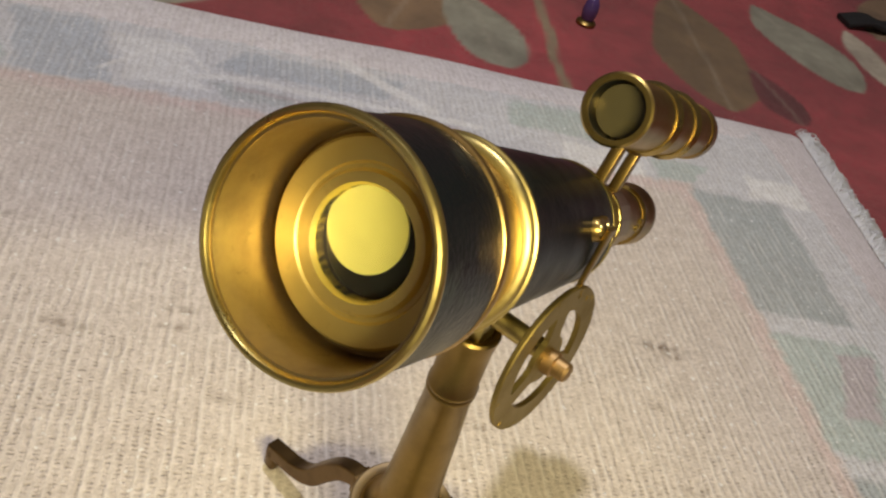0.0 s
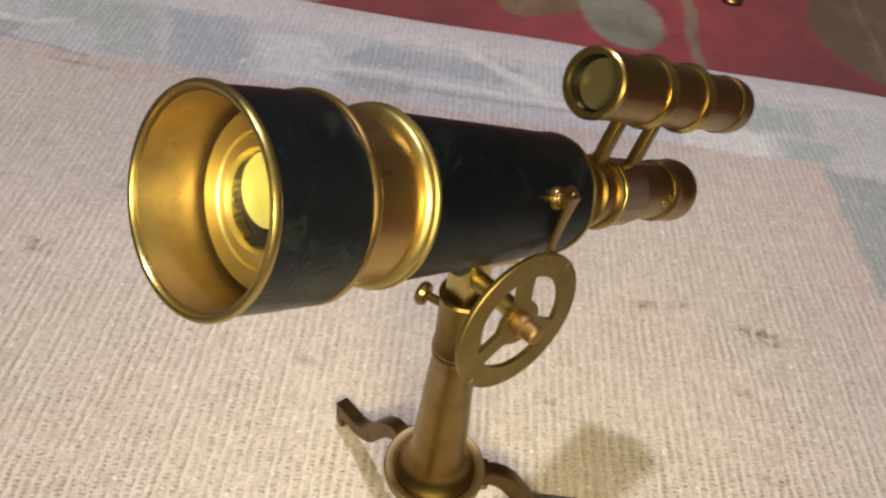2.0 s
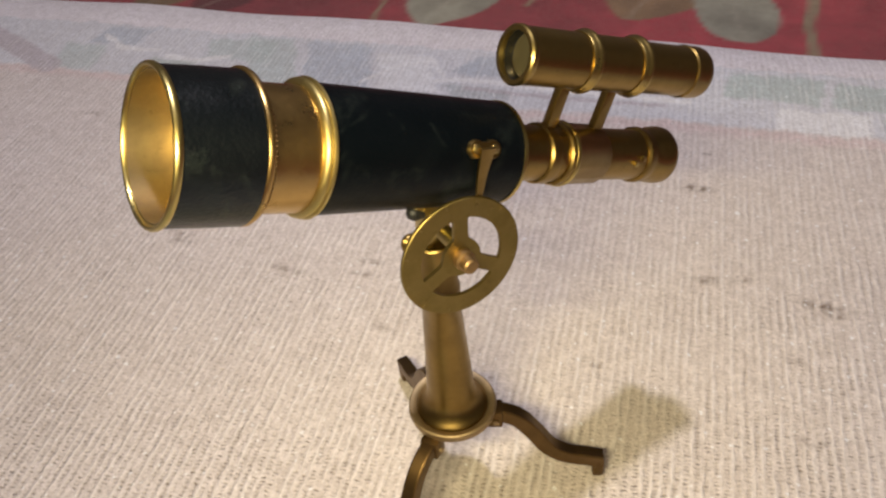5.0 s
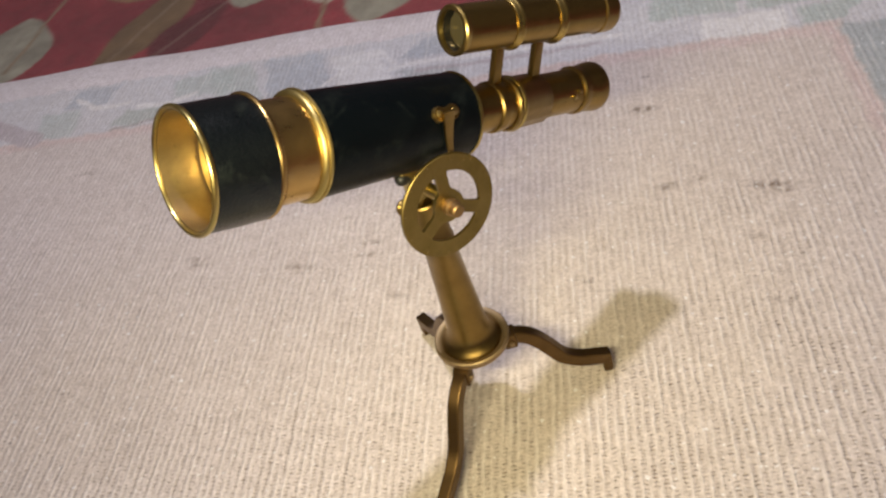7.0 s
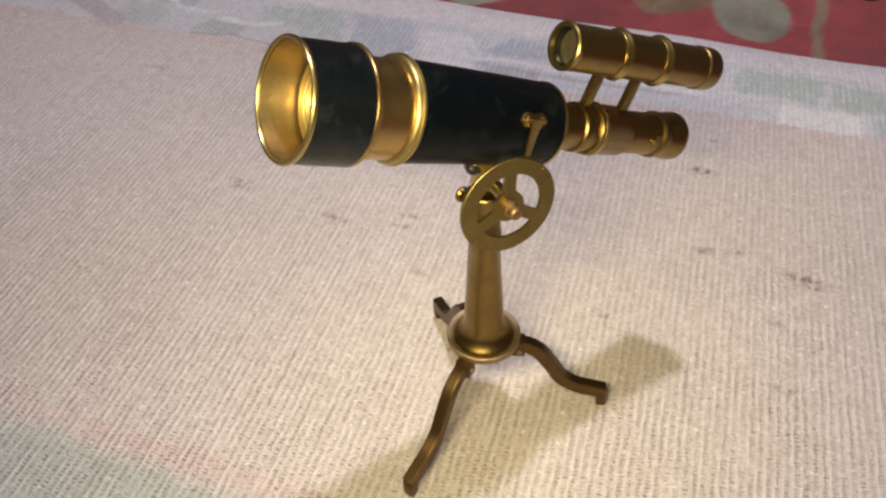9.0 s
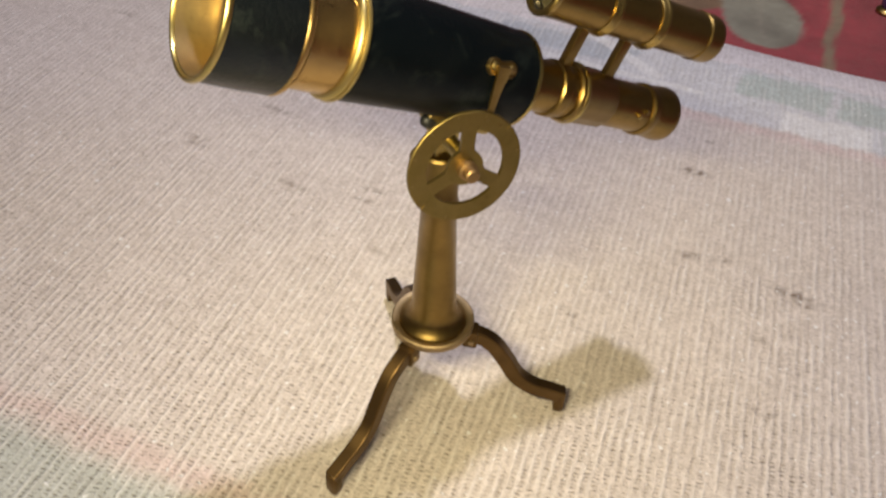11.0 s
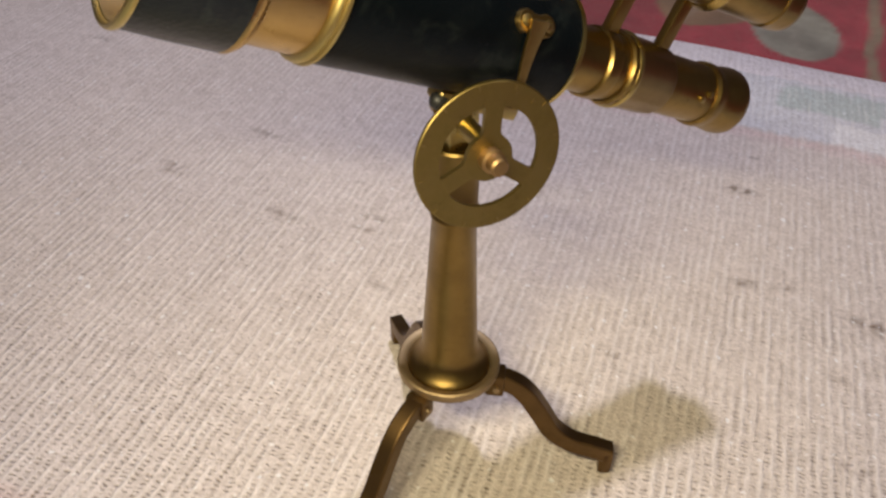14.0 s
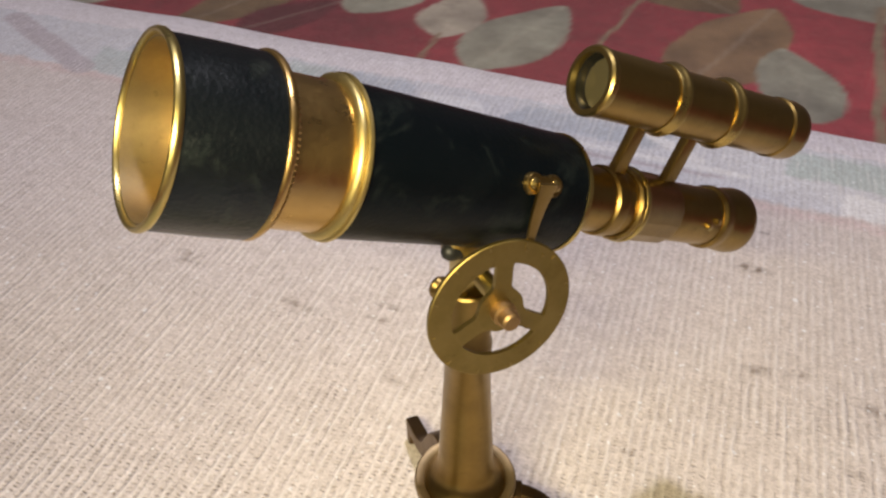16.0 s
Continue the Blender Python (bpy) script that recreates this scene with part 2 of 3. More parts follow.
def shell(outer, thick):
    """A closed profile: an outer line and the same line set inwards."""
    return list(outer) + [(s, r - thick) for s, r in reversed(outer)]


def box(size, bevel=0.0004, place=(0, 0, 0), segments=2):
    bm = bmesh.new()
    bmesh.ops.create_cube(bm, size=1.0, matrix=Matrix.Translation(place) @ Matrix.Diagonal((*size, 1)))
    if bevel:
        bmesh.ops.bevel(bm, geom=bm.edges[:], offset=bevel, segments=segments, affect="EDGES", profile=0.6)
    return bm


def bar(points, wide, tall, corner=0.0009):
    """A rounded rectangular bar swept along points in the x-z plane; tall may be a list."""
    bm = bmesh.new()
    rings = []
    n = len(points)
    for k, p in enumerate(points):
        a, b = Vector(points[max(k - 1, 0)]), Vector(points[min(k + 1, n - 1)])
        t = (b - a).normalized()
        up = Vector((-t.z, 0, t.x))
        h = tall[k] if isinstance(tall, (list, tuple)) else tall
        w = wide[k] if isinstance(wide, (list, tuple)) else wide
        ring = []
        for sy, sz in ((1, 1), (-1, 1), (-1, -1), (1, -1)):
            for ang in (0, 45, 90):
                base = {(1, 1): 0, (-1, 1): 90, (-1, -1): 180, (1, -1): 270}[(sy, sz)] + ang
                y = sy * (w / 2 - corner) + corner * math.cos(radians(base))
                z = sz * (h / 2 - corner) + corner * math.sin(radians(base))
                ring.append(bm.verts.new(Vector(p) + Vector((0, y, 0)) + up * z))
        rings.append(ring)
    for one, two in zip(rings, rings[1:]):
        for k in range(12):
            bm.faces.new((one[k], one[(k + 1) % 12], two[(k + 1) % 12], two[k]))
    bm.faces.new(rings[0])
    bm.faces.new(list(reversed(rings[-1])))
    return bm


def smooth_line(points, per=6):
    """A smooth line (Catmull-Rom) through points."""
    pts = [Vector(p) for p in points]
    pts = [2 * pts[0] - pts[1], *pts, 2 * pts[-1] - pts[-2]]
    out = []
    for k in range(1, len(pts) - 2):
        a, b, c, d = pts[k - 1 : k + 3]
        for i in range(per):
            t = i / per
            out.append(0.5 * (2 * b + (c - a) * t + (2 * a - 5 * b + 4 * c - d) * t * t + (3 * b - a - 3 * c + d) * t ** 3))
    return [*out, pts[-2]]


# ---------------------------------------------------------------- the room


def slab(name, size, place, material, label):
    ob = new(name, finish(name, box(size, 0), material))
    ob.location = place
    return tagged(ob, label, "", "", "structure")


slab("floor", (4.4, 4.4, 0.1), (0, 0.6, -0.075), WALL, "plain floor under the red carpet")
slab("ceiling", (4.4, 4.4, 0.1), (0, 0.6, 2.45), plaster("ceiling_paint", (0.55, 0.53, 0.50)), "plain pale ceiling")
slab("wall_north", (4.4, 0.1, 2.425), (0, 2.85, 1.1875), WALL, "plain warm plaster wall")
slab("wall_south", (4.4, 0.1, 2.425), (0, -1.65, 1.1875), WALL, "plain warm plaster wall")
slab("wall_east", (0.1, 4.4, 2.425), (2.25, 0.6, 1.1875), WALL, "plain warm plaster wall")
slab("wall_west", (0.1, 4.4, 2.425), (-2.25, 0.6, 1.1875), WALL, "plain warm plaster wall")


def coloured_sheet(bm, colours):
    layer = bm.verts.layers.float_color.new("weave")
    for v, c in zip(bm.verts, colours):
        v[layer] = (*c, 1.0)


def grid(xs, ys, height):
    bm = bmesh.new()
    rows = [[bm.verts.new((x, y, height(x, y))) for x in xs] for y in ys]
    for a, b in zip(rows, rows[1:]):
        for k in range(len(xs) - 1):
            bm.faces.new((a[k], a[k + 1], b[k + 1], b[k]))
    bm.verts.index_update()
    return bm


def blend(a, b, f):
    f = min(max(f, 0.0), 1.0)
    return tuple(p + (q - p) * f for p, q in zip(a, b))


def n2(x, y, scale, seed=0.0):
    return noise.noise(Vector((x * scale, y * scale, seed)))


# The red carpet with its large printed leaves.
FLOOR_Z = -0.014
RED, DEEP = (0.375, 0.043, 0.056), (0.13, 0.013, 0.024)
SAGE, TAN, OLIVE, CREAM = (0.33, 0.325, 0.24), (0.27, 0.165, 0.08), (0.17, 0.11, 0.05), (0.50, 0.44, 0.33)
# centre x, y, half length, half width, turn in degrees, colour
LEAVES = [
    (-0.130, 0.690, 0.088, 0.044, 80, SAGE), (-0.207, 0.712, 0.062, 0.034, 100, CREAM), (0.056, 0.752, 0.108, 0.050, 78, TAN),
    (0.119, 0.694, 0.072, 0.038, 105, SAGE), (-0.412, 0.665, 0.100, 0.037, 74, OLIVE), (-0.353, 0.638, 0.060, 0.033, 62, DEEP),
    (-0.600, 0.640, 0.080, 0.060, 100, SAGE), (0.345, 0.765, 0.122, 0.053, 92, OLIVE), (0.408, 0.695, 0.050, 0.026, 100, DEEP),
    (0.485, 0.835, 0.092, 0.046, 115, SAGE), (0.570, 0.842, 0.072, 0.023, 95, CREAM), (-0.290, 0.738, 0.070, 0.040, 80, SAGE),
    (-0.050, 0.900, 0.120, 0.060, 140, OLIVE), (0.200, 0.930, 0.120, 0.060, 20, SAGE), (-0.500, 0.800, 0.120, 0.060, 150, TAN),
    (0.640, 0.650, 0.110, 0.060, 60, SAGE), (0.560, 0.480, 0.100, 0.060, 20, OLIVE), (0.700, 1.000, 0.130, 0.060, 45, TAN),
]
rng = random.Random(12)
for _ in range(150):
    lx, ly = rng.uniform(-1.8, 1.8), rng.uniform(-1.2, 2.4)
    if not (-0.72 < lx < 0.74 and -0.2 < ly < 1.12):
        LEAVES.append((lx, ly, rng.uniform(0.08, 0.14), rng.uniform(0.04, 0.065), rng.uniform(0, 180), rng.choice((SAGE, TAN, OLIVE, CREAM, DEEP))))
# lines of stalks: start, end, half width
STALKS = [((0.188, 0.60), (0.172, 0.90), 0.0062), ((-0.060, 0.66), (-0.046, 0.90), 0.004), ((-0.573, 0.598), (-0.584, 0.769), 0.004), ((-0.192, 0.59), (-0.200, 0.66), 0.004)]


def carpet_colour(x, y):
    wx, wy = x + 0.006 * n2(x, y, 18, 3), y + 0.006 * n2(x, y, 18, 7)
    c = blend(RED, DEEP, 0.35 + 0.9 * n2(x, y, 5, 11))
    for cx, cy, a, b, turn, colour in LEAVES:
        if abs(wx - cx) > a or abs(wy - cy) > a:
            continue
        t = radians(turn)
        u, v = (wx - cx) * math.cos(t) + (wy - cy) * math.sin(t), -(wx - cx) * math.sin(t) + (wy - cy) * math.cos(t)
        if abs(u) < a:
            half = b * (1 - (u / a) ** 2) ** 0.75 * (1 - 0.25 * u / a)
            inside = (half - abs(v)) / 0.003
            if inside > 0:
                vein = 0.22 * max(0.0, 1 - abs(v) / 0.004)
                tone = blend(colour, tuple(k * 0.62 for k in colour), 0.4 + n2(x, y, 22, cx))
                c = blend(c, blend(tone, CREAM, vein), inside)
    for (x0, y0), (x1, y1), half in STALKS:
        dx, dy = x1 - x0, y1 - y0
        t = min(max(((wx - x0) * dx + (wy - y0) * dy) / (dx * dx + dy * dy), 0), 1)
        c = blend(c, (0.27, 0.20, 0.12), (half - math.hypot(wx - x0 - t * dx, wy - y0 - t * dy)) / 0.003)
    return c


def make_carpet():
    xs = np.concatenate([np.arange(-1.9, -0.7, 0.02), np.arange(-0.7, 0.8, 0.004), np.arange(0.8, 1.9, 0.02)])
    ys = np.concatenate([np.arange(-1.3, 0.5, 0.02), np.arange(0.5, 1.1, 0.004), np.arange(1.1, 2.5, 0.02)])
    bm = grid(xs, ys, lambda x, y: FLOOR_Z + 0.0012 * n2(x, y, 9, 2))
    coloured_sheet(bm, [carpet_colour(v.co.x, v.co.y) for v in bm.verts])
    ob = new("carpet", finish("carpet", bm, PILE))
    return tagged(ob, "red carpet with large sage and tan leaf pattern", "carpet", "", "structure")


make_carpet()

# The woven mat: a pale field with patterned bands along its borders.
FIELD, LILAC, BAND = (0.66, 0.585, 0.520), (0.70, 0.645, 0.665), (0.645, 0.65, 0.68)
GREEN, MINT, WHITE, ROSE, GREY = (0.40, 0.46, 0.42), (0.48, 0.55, 0.53), (0.82, 0.82, 0.82), (0.68, 0.54, 0.52), (0.41, 0.45, 0.46)
BLUE, MAUVE, MARGIN, SEAM = (0.44, 0.49, 0.55), (0.50, 0.445, 0.47), (0.76, 0.72, 0.74), (0.30, 0.24, 0.22)


def far_edge(x):
    return 0.603 + 0.048 * x - 0.02 * x * x + 0.0022 * math.sin(26 * x)


def side_edge(y):
    return 0.410 + 0.10 * (0.5 - y) * 0.6


def far_line(x):
    return 0.468 + 0.072 * x


def near_line(x):
    return 0.066 + 0.05 * x


def side_line(y):
    return 0.262 + 0.135 * (0.47 - y)


# slanted patches of the bands: x from, x to, y from, y to (along the slope of the far band), slant, colour
PATCHES = [
    (0.166, 0.230, 0.468, 0.499, 0.0, WHITE), (0.127, 0.196, 0.507, 0.543, 0.05, MINT), (0.202, 0.262, 0.504, 0.540, 0.05, MINT),
    (0.237, 0.284, 0.470, 0.499, 0.0, MINT), (-0.240, -0.195, 0.474, 0.546, -0.50, MINT), (-0.192, -0.132, 0.470, 0.546, -0.35, BLUE),
    (-0.128, -0.078, 0.480, 0.536, -0.45, WHITE), (-0.078, 0.040, 0.511, 0.541, 0.40, BLUE), (-0.070, -0.020, 0.478, 0.496, -0.60, GREY),
    (-0.299, -0.236, 0.505, 0.540, -0.25, MINT), (-0.428, -0.386, 0.471, 0.513, -0.30, MINT), (-0.420, -0.372, 0.514, 0.546, 0.10, BLUE),
    (-0.350, -0.305, 0.474, 0.500, 0.30, GREEN),
]
# drawn lines of the bands: points, half width, colour
STROKES = [
    (((-0.085, 0.494), (-0.060, 0.500), (-0.003, 0.5005), (0.105, 0.505)), 0.0034, WHITE), (((0.006, 0.552), (0.035, 0.533), (0.070, 0.512)), 0.0052, WHITE),
    (((-0.145, 0.478), (-0.128, 0.505), (-0.100, 0.522), (-0.083, 0.500)), 0.0020, WHITE), (((-0.330, 0.480), (-0.300, 0.478), (-0.276, 0.490)), 0.0036, WHITE),
    (((-0.565, 0.496), (-0.500, 0.470), (-0.428, 0.441)), 0.0105, MAUVE), (((-0.410, 0.500), (-0.380, 0.482), (-0.345, 0.486)), 0.0030, WHITE),
    (((-0.345, 0.4455), (-0.302, 0.4555), (-0.270, 0.4535), (-0.244, 0.4500)), 0.0011, SEAM), (((-0.060, 0.488), (0.010, 0.490), (0.090, 0.496)), 0.0022, MAUVE),
]
SIDE_PATCHES = [(0.267, 0.346, 0.365, 0.486, -0.10, GREY), (0.312, 0.360, 0.488, 0.520, 0.0, WHITE), (0.280, 0.360, 0.262, 0.350, -0.14, MINT), (0.300, 0.372, 0.150, 0.250, -0.14, GREY), (0.306, 0.330, 0.288, 0.340, 0.35, MAUVE)]


def patched(x, y, patches, base):
    c = base
    for x0, x1, y0, y1, slant, colour in patches:
        u = x - slant * (y - y0)
        d = min(u - x0, x1 - u, y - y0, y1 - y)
        if d > -0.001:
            c = blend(c, colour, (0.95 if x > 0.1 else 0.7) * min(1.0, (d + 0.001) / 0.004))
    return c


def stroke_depth(x, y, line, half):
    """How far inside a drawn line the point lies, from 0 to 1."""
    best = 1.0
    for (x0, y0), (x1, y1) in zip(line, line[1:]):
        dx, dy = x1 - x0, y1 - y0
        t = min(max(((x - x0) * dx + (y - y0) * dy) / (dx * dx + dy * dy), 0), 1)
        best = min(best, math.hypot(x - x0 - t * dx, y - y0 - t * dy))
    return min(1.0, max(0.0, (half + 0.0012 - best) / 0.0024))


def mat_colour(x, y):
    wx = x + 0.004 * n2(x, y, 60, 1) + 0.003 * n2(x, y, 210, 2)
    wy = y + 0.004 * n2(x, y, 60, 5) + 0.003 * n2(x, y, 210, 6)
    far, near, side = wy - far_line(wx), near_line(wx) - wy, wx - side_line(wy)
    c = blend(FIELD, LILAC, 0.25 + 0.5 * n2(x, y, 4, 9))
    d = max(far, near, side)
    if d > -0.012:
        c = blend(c, ROSE, 0.8 * (1 - abs(d + 0.004) / 0.010))
    if d > 0:
        across = d / 0.082
        if near > 0 and near >= side:
            # green and rose blocks by the near border
            blocks = ((-0.30, -0.020, (0.45, 0.48, 0.43)), (-0.020, 0.045, (0.29, 0.37, 0.29)), (0.045, 0.085, MINT), (0.085, 0.30, LILAC))
            tone = LILAC
            for a, b, col in blocks:
                tone = blend(tone, col, (min(wx - a, b - wx) + 0.007) / 0.014)
            rosy = min((across - 0.33) / 0.12, (0.66 - across) / 0.12, (wx + 0.040) / 0.012, (0.058 - wx) / 0.012)
            tone = blend(tone, ROSE, 0.95 * min(1.0, max(0.0, rosy)))
            band = blend(BAND, tone, 0.75)
        elif side > far and side > 0:
            band = patched(wx, wy, SIDE_PATCHES, BAND) if across < 1.25 else LILAC
        elif across < 1:
            band = patched(wx, wy - 0.072 * wx, PATCHES, BAND)
        else:
            band = MARGIN
        c = blend(c, band, d / (0.012 if near > 0 and near >= side else 0.005))
    if far > -0.03:
        for line, half, colour in STROKES:
            if line[0][0] - 0.02 < x < line[-1][0] + 0.02:
                c = blend(c, colour, 0.85 * stroke_depth(0.5 * (x + wx), 0.5 * (y + wy), line, half))
    # brown stains
    for sx, sy, lx, ly, deep in STAINS:
        e = math.hypot((x - sx) / lx, (y - sy) / ly)
        if e < 1.6:
            c = blend(c, (0.15, 0.095, 0.06), 1.2 * deep * max(0, 1.2 - e) * min(1.0, 2.6 * max(0, n2(x, y * 0.6, 260, 4) + 0.22)))
    return c


STAINS = [
    (0.125, 0.405, 0.012, 0.004, 0.9), (0.204, 0.318, 0.016, 0.004, 0.8), (0.140, 0.320, 0.012, 0.003, 0.6), (0.161, 0.328, 0.004, 0.003, 0.8),
    (0.204, 0.226, 0.010, 0.003, 0.6), (-0.097, 0.265, 0.016, 0.003, 0.6), (-0.050, 0.285, 0.010, 0.002, 0.6), (-0.180, 0.270, 0.010, 0.0025, 0.5),
    (-0.150, 0.330, 0.020, 0.004, 0.35), (0.175, 0.285, 0.004, 0.002, 0.7), (-0.240, 0.440, 0.030, 0.003, 0.5),
    (-0.051, 0.274, 0.01, 0.0025, 0.6), (-0.021, 0.238, 0.008, 0.003, 0.4), (-0.181, 0.276, 0.012, 0.003, 0.45), (-0.336, 0.384, 0.016, 0.003, 0.45), (0.149, 0.324, 0.01, 0.003, 0.6), (-0.071, 0.311, 0.008, 0.002, 0.4),
    (0.128, 0.444, 0.006, 0.002, 0.5), (0.208, 0.312, 0.008, 0.003, 0.9), (0.097, 0.244, 0.004, 0.003, 0.5), (0.192, 0.275, 0.006, 0.003, 0.4), (-0.328, 0.289, 0.01, 0.003, 0.4),
]


def mat_height(x, y):
    drop = min(far_edge(x) - y, side_edge(y) - x)
    sag = max(0.0, 1 - drop / 0.05) ** 2 if drop < 0.05 else 0.0
    wave = 0.0010 * n2(x, y, 7, 6) + 0.0005 * n2(x, y, 22, 8)
    calm = min(1.0, max(0.0, (math.hypot(x - 0.05, y - 0.162) - 0.07) / 0.08))
    return wave * calm - 0.0095 * min(sag, 1.0)


def make_mat():
    bm = bmesh.new()
    us = np.concatenate([np.arange(-1.05, -0.62, 0.03), np.arange(-0.62, 0.42, 0.0021)])
    us = (us - us[-1]) / (us[-1] - us[0])  # -1 at the west end, 0 at the fringe
    vs = np.concatenate([np.arange(-0.18, 0.02, 0.006), np.arange(0.02, 0.585, 0.0021)])
    vs = (vs - vs[0]) / (vs[-1] - vs[0])
    places = []
    for v in vs:
        y0 = -0.18 + v * 0.77
        row = []
        for u in us:
            x = side_edge(y0) + u * 1.46
            y = -0.18 + v * (far_edge(x) + 0.18)
            # the far corner is a little rounded
            cut = max(0.0, (v - 0.95) / 0.05) * max(0.0, (u + 0.03) / 0.03)
            x -= 0.012 * cut
            row.append((x, y))
        places.append(row)
    rows = [[bm.verts.new((x, y, mat_height(x, y))) for x, y in row] for row in places]
    for a, b in zip(rows, rows[1:]):
        for k in range(len(a) - 1):
            bm.faces.new((a[k], a[k + 1], b[k + 1], b[k]))
    coloured_sheet(bm, [mat_colour(v.co.x, v.co.y) for v in bm.verts])
    # the turned edge, 3 mm thick
    rim = [e for e in bm.edges if len(e.link_faces) == 1]
    made = bmesh.ops.extrude_edge_only(bm, edges=rim)["geom"]
    for v in made:
        if isinstance(v, bmesh.types.BMVert):
            v.co.z -= 0.0035
    ob = new("woven_mat", finish("woven_mat", bm, WOVEN, 60))
    return tagged(ob, "pale beige woven cotton mat with patchwork borders and brown stains", "mat")


mat = make_mat()


def make_fringe():
    """Loose white threads along the frayed side of the mat."""
    bm = bmesh.new()
    rng = random.Random(5)
    for k in range(1700):
        y = 0.05 + 0.565 * rng.random()
        x = side_edge(y) - 0.006
        p = Vector((x, y, mat_height(min(x, side_edge(y) - 0.002), y) + 0.001))
        way = Vector((1, rng.uniform(-0.6, 0.9), 0)).normalized()
        length = rng.uniform(0.008, 0.028)
        ring = None
        for i in range(5):
            f = i / 4
            q = p + way * length * f + Vector((0, 0.006 * math.sin(3 * f + k), -0.012 * f * f + (0.003 + 0.006 * rng.random()) * math.sin(3.1 * f)))
            q.z = max(q.z, FLOOR_Z + 0.002)
            now = [bm.verts.new(q + Vector((0, 0.0006 * math.cos(a), 0.0006 * math.sin(a)))) for a in (0, 2.1, 4.2)]
            if ring:
                for j in range(3):
                    bm.faces.new((ring[j], ring[(j + 1) % 3], now[(j + 1) % 3], now[j]))
            ring = now
    ob = new("fringe", finish("fringe", bm, YARN))
    ob.parent = mat
    return tagged(ob, "frayed white yarn fringe", "", "", "stuff")


make_fringe()

# ---------------------------------------------------------------- the telescope
scope = tagged(new("telescope"), "brass tabletop telescope with black leather barrel on a three-legged stand", "telescope")
scope.matrix_world = pose(0.0506, 0.162, 0, 0, 0, 52.87)
AXIS = pose(0, 0, 0.1834, 0, 24.8, 0)

# stand
part("pillar", lathe([(0.0495, 0.0), (0.0495, 0.0138), (0.0512, 0.0149), (0.0522, 0.0151), (0.0528, 0.0149), (0.0534, 0.0144), (0.0541, 0.0136), (0.0552, 0.0126), (0.0566, 0.0116), (0.0582, 0.0108), (0.0605, 0.0103), (0.0640, 0.0100), (0.0900, 0.0086), (0.1185, 0.0072), (0.1193, 0.0077), (0.1203, 0.0078), (0.1211, 0.0074), (0.1218, 0.0078), (0.1228, 0.0078), (0.1236, 0.0073), (0.1400, 0.0074), (0.1455, 0.0080), (0.1462, 0.0074), (0.1462, 0.0060), (0.1448, 0.0054), (0.1446, 0.0)]), STAND, scope, "tapered antique brass pillar", pose(0, 0, 0, 0, -90, 0))
collar = part("collar", lathe([(0.0474, 0.0120), (0.0474, 0.0150), (0.0484, 0.0174), (0.0498, 0.0186), (0.0515, 0.0189), (0.0530, 0.0187), (0.0535, 0.0181), (0.0533, 0.0172), (0.0528, 0.0158), (0.0521, 0.0152), (0.0500, 0.0152), (0.0494, 0.0120)], closed=True), COLLAR, scope, "dull brass collar holding the legs", pose(0, 0, 0, 0, -90, 0))

LEG_LINE = smooth_line([(0.0150, 0, 0.0455), (0.0225, 0, 0.0450), (0.0295, 0, 0.0405), (0.0360, 0, 0.0310), (0.0420, 0, 0.0210), (0.0500, 0, 0.0152), (0.0590, 0, 0.0128), (0.0660, 0, 0.0110)], 5)
FEET = [-152.7, -35.4, 82.6]
REACH = [1.09, 0.98, 0.99]
for turn, reach in zip(FEET, REACH):
    m = pose(0, 0, 0, 0, 0, turn)
    line = [Vector((p.x * reach if p.x > 0.03 else p.x * (1 + (reach - 1) * (p.x / 0.03)), 0, p.z)) for p in LEG_LINE]
    leg = part("leg", bar(line, 0.0060, 0.0074, 0.0008), LEG, scope, "curved dark brass leg", m, 20)
    end = line[-1].x
    part("foot", box((0.0056, 0.0060, 0.0130), 0.0019, (end - 0.0012, 0, 0.0071)), LEG, leg)
    part("hinge_lug", box((0.0070, 0.0080, 0.0100), 0.0012, (0.0178, 0, 0.0446)), LEG, leg)
    part("hinge_pin", lathe([(-0.0052, 0), (-0.0052, 0.0013), (0.0052, 0.0013), (0.0052, 0)], 16), COLLAR, leg, "", pose(0.0185, 0, 0.0440, 0, 0, 90))

# head of the stand
saddle = part("saddle", box((0.0290, 0.0078, 0.0046), 0.0014, (0.0150, 0, -0.0205), 3), FLANGE, scope, "pale brass saddle under the barrel", AXIS)
part("saddle_knob", lathe([(-0.0032, 0), (-0.0030, 0.0012), (-0.0022, 0.0022), (-0.0008, 0.0027), (0.0008, 0.0026), (0.0022, 0.0021), (0.0040, 0.0020), (0.0040, 0)], 24), BLACK, saddle, "blackened rounded knob", pose(0.0022, -0.0022, -0.0220))
part("head_block", box((0.0100, 0.0090, 0.0220), 0.0016, (0.0, 0, 0.1530)), BRIGHT, scope, "bright brass pivot block in the pillar's cup")
axle = part("axle", lathe([(-0.0085, 0), (-0.0085, 0.0030), (0.0215, 0.0030), (0.0215, 0)], 24), FLANGE, scope, "pale brass axle", pose(0, 0, 0.154, 0, 0, -90))
part("axle_nut", lathe([(-0.0125, 0), (-0.0122, 0.0032), (-0.0110, 0.0040), (-0.0085, 0.0040), (-0.0080, 0.0030), (-0.0080, 0)], 12), STAND, axle, "dark brass nut")
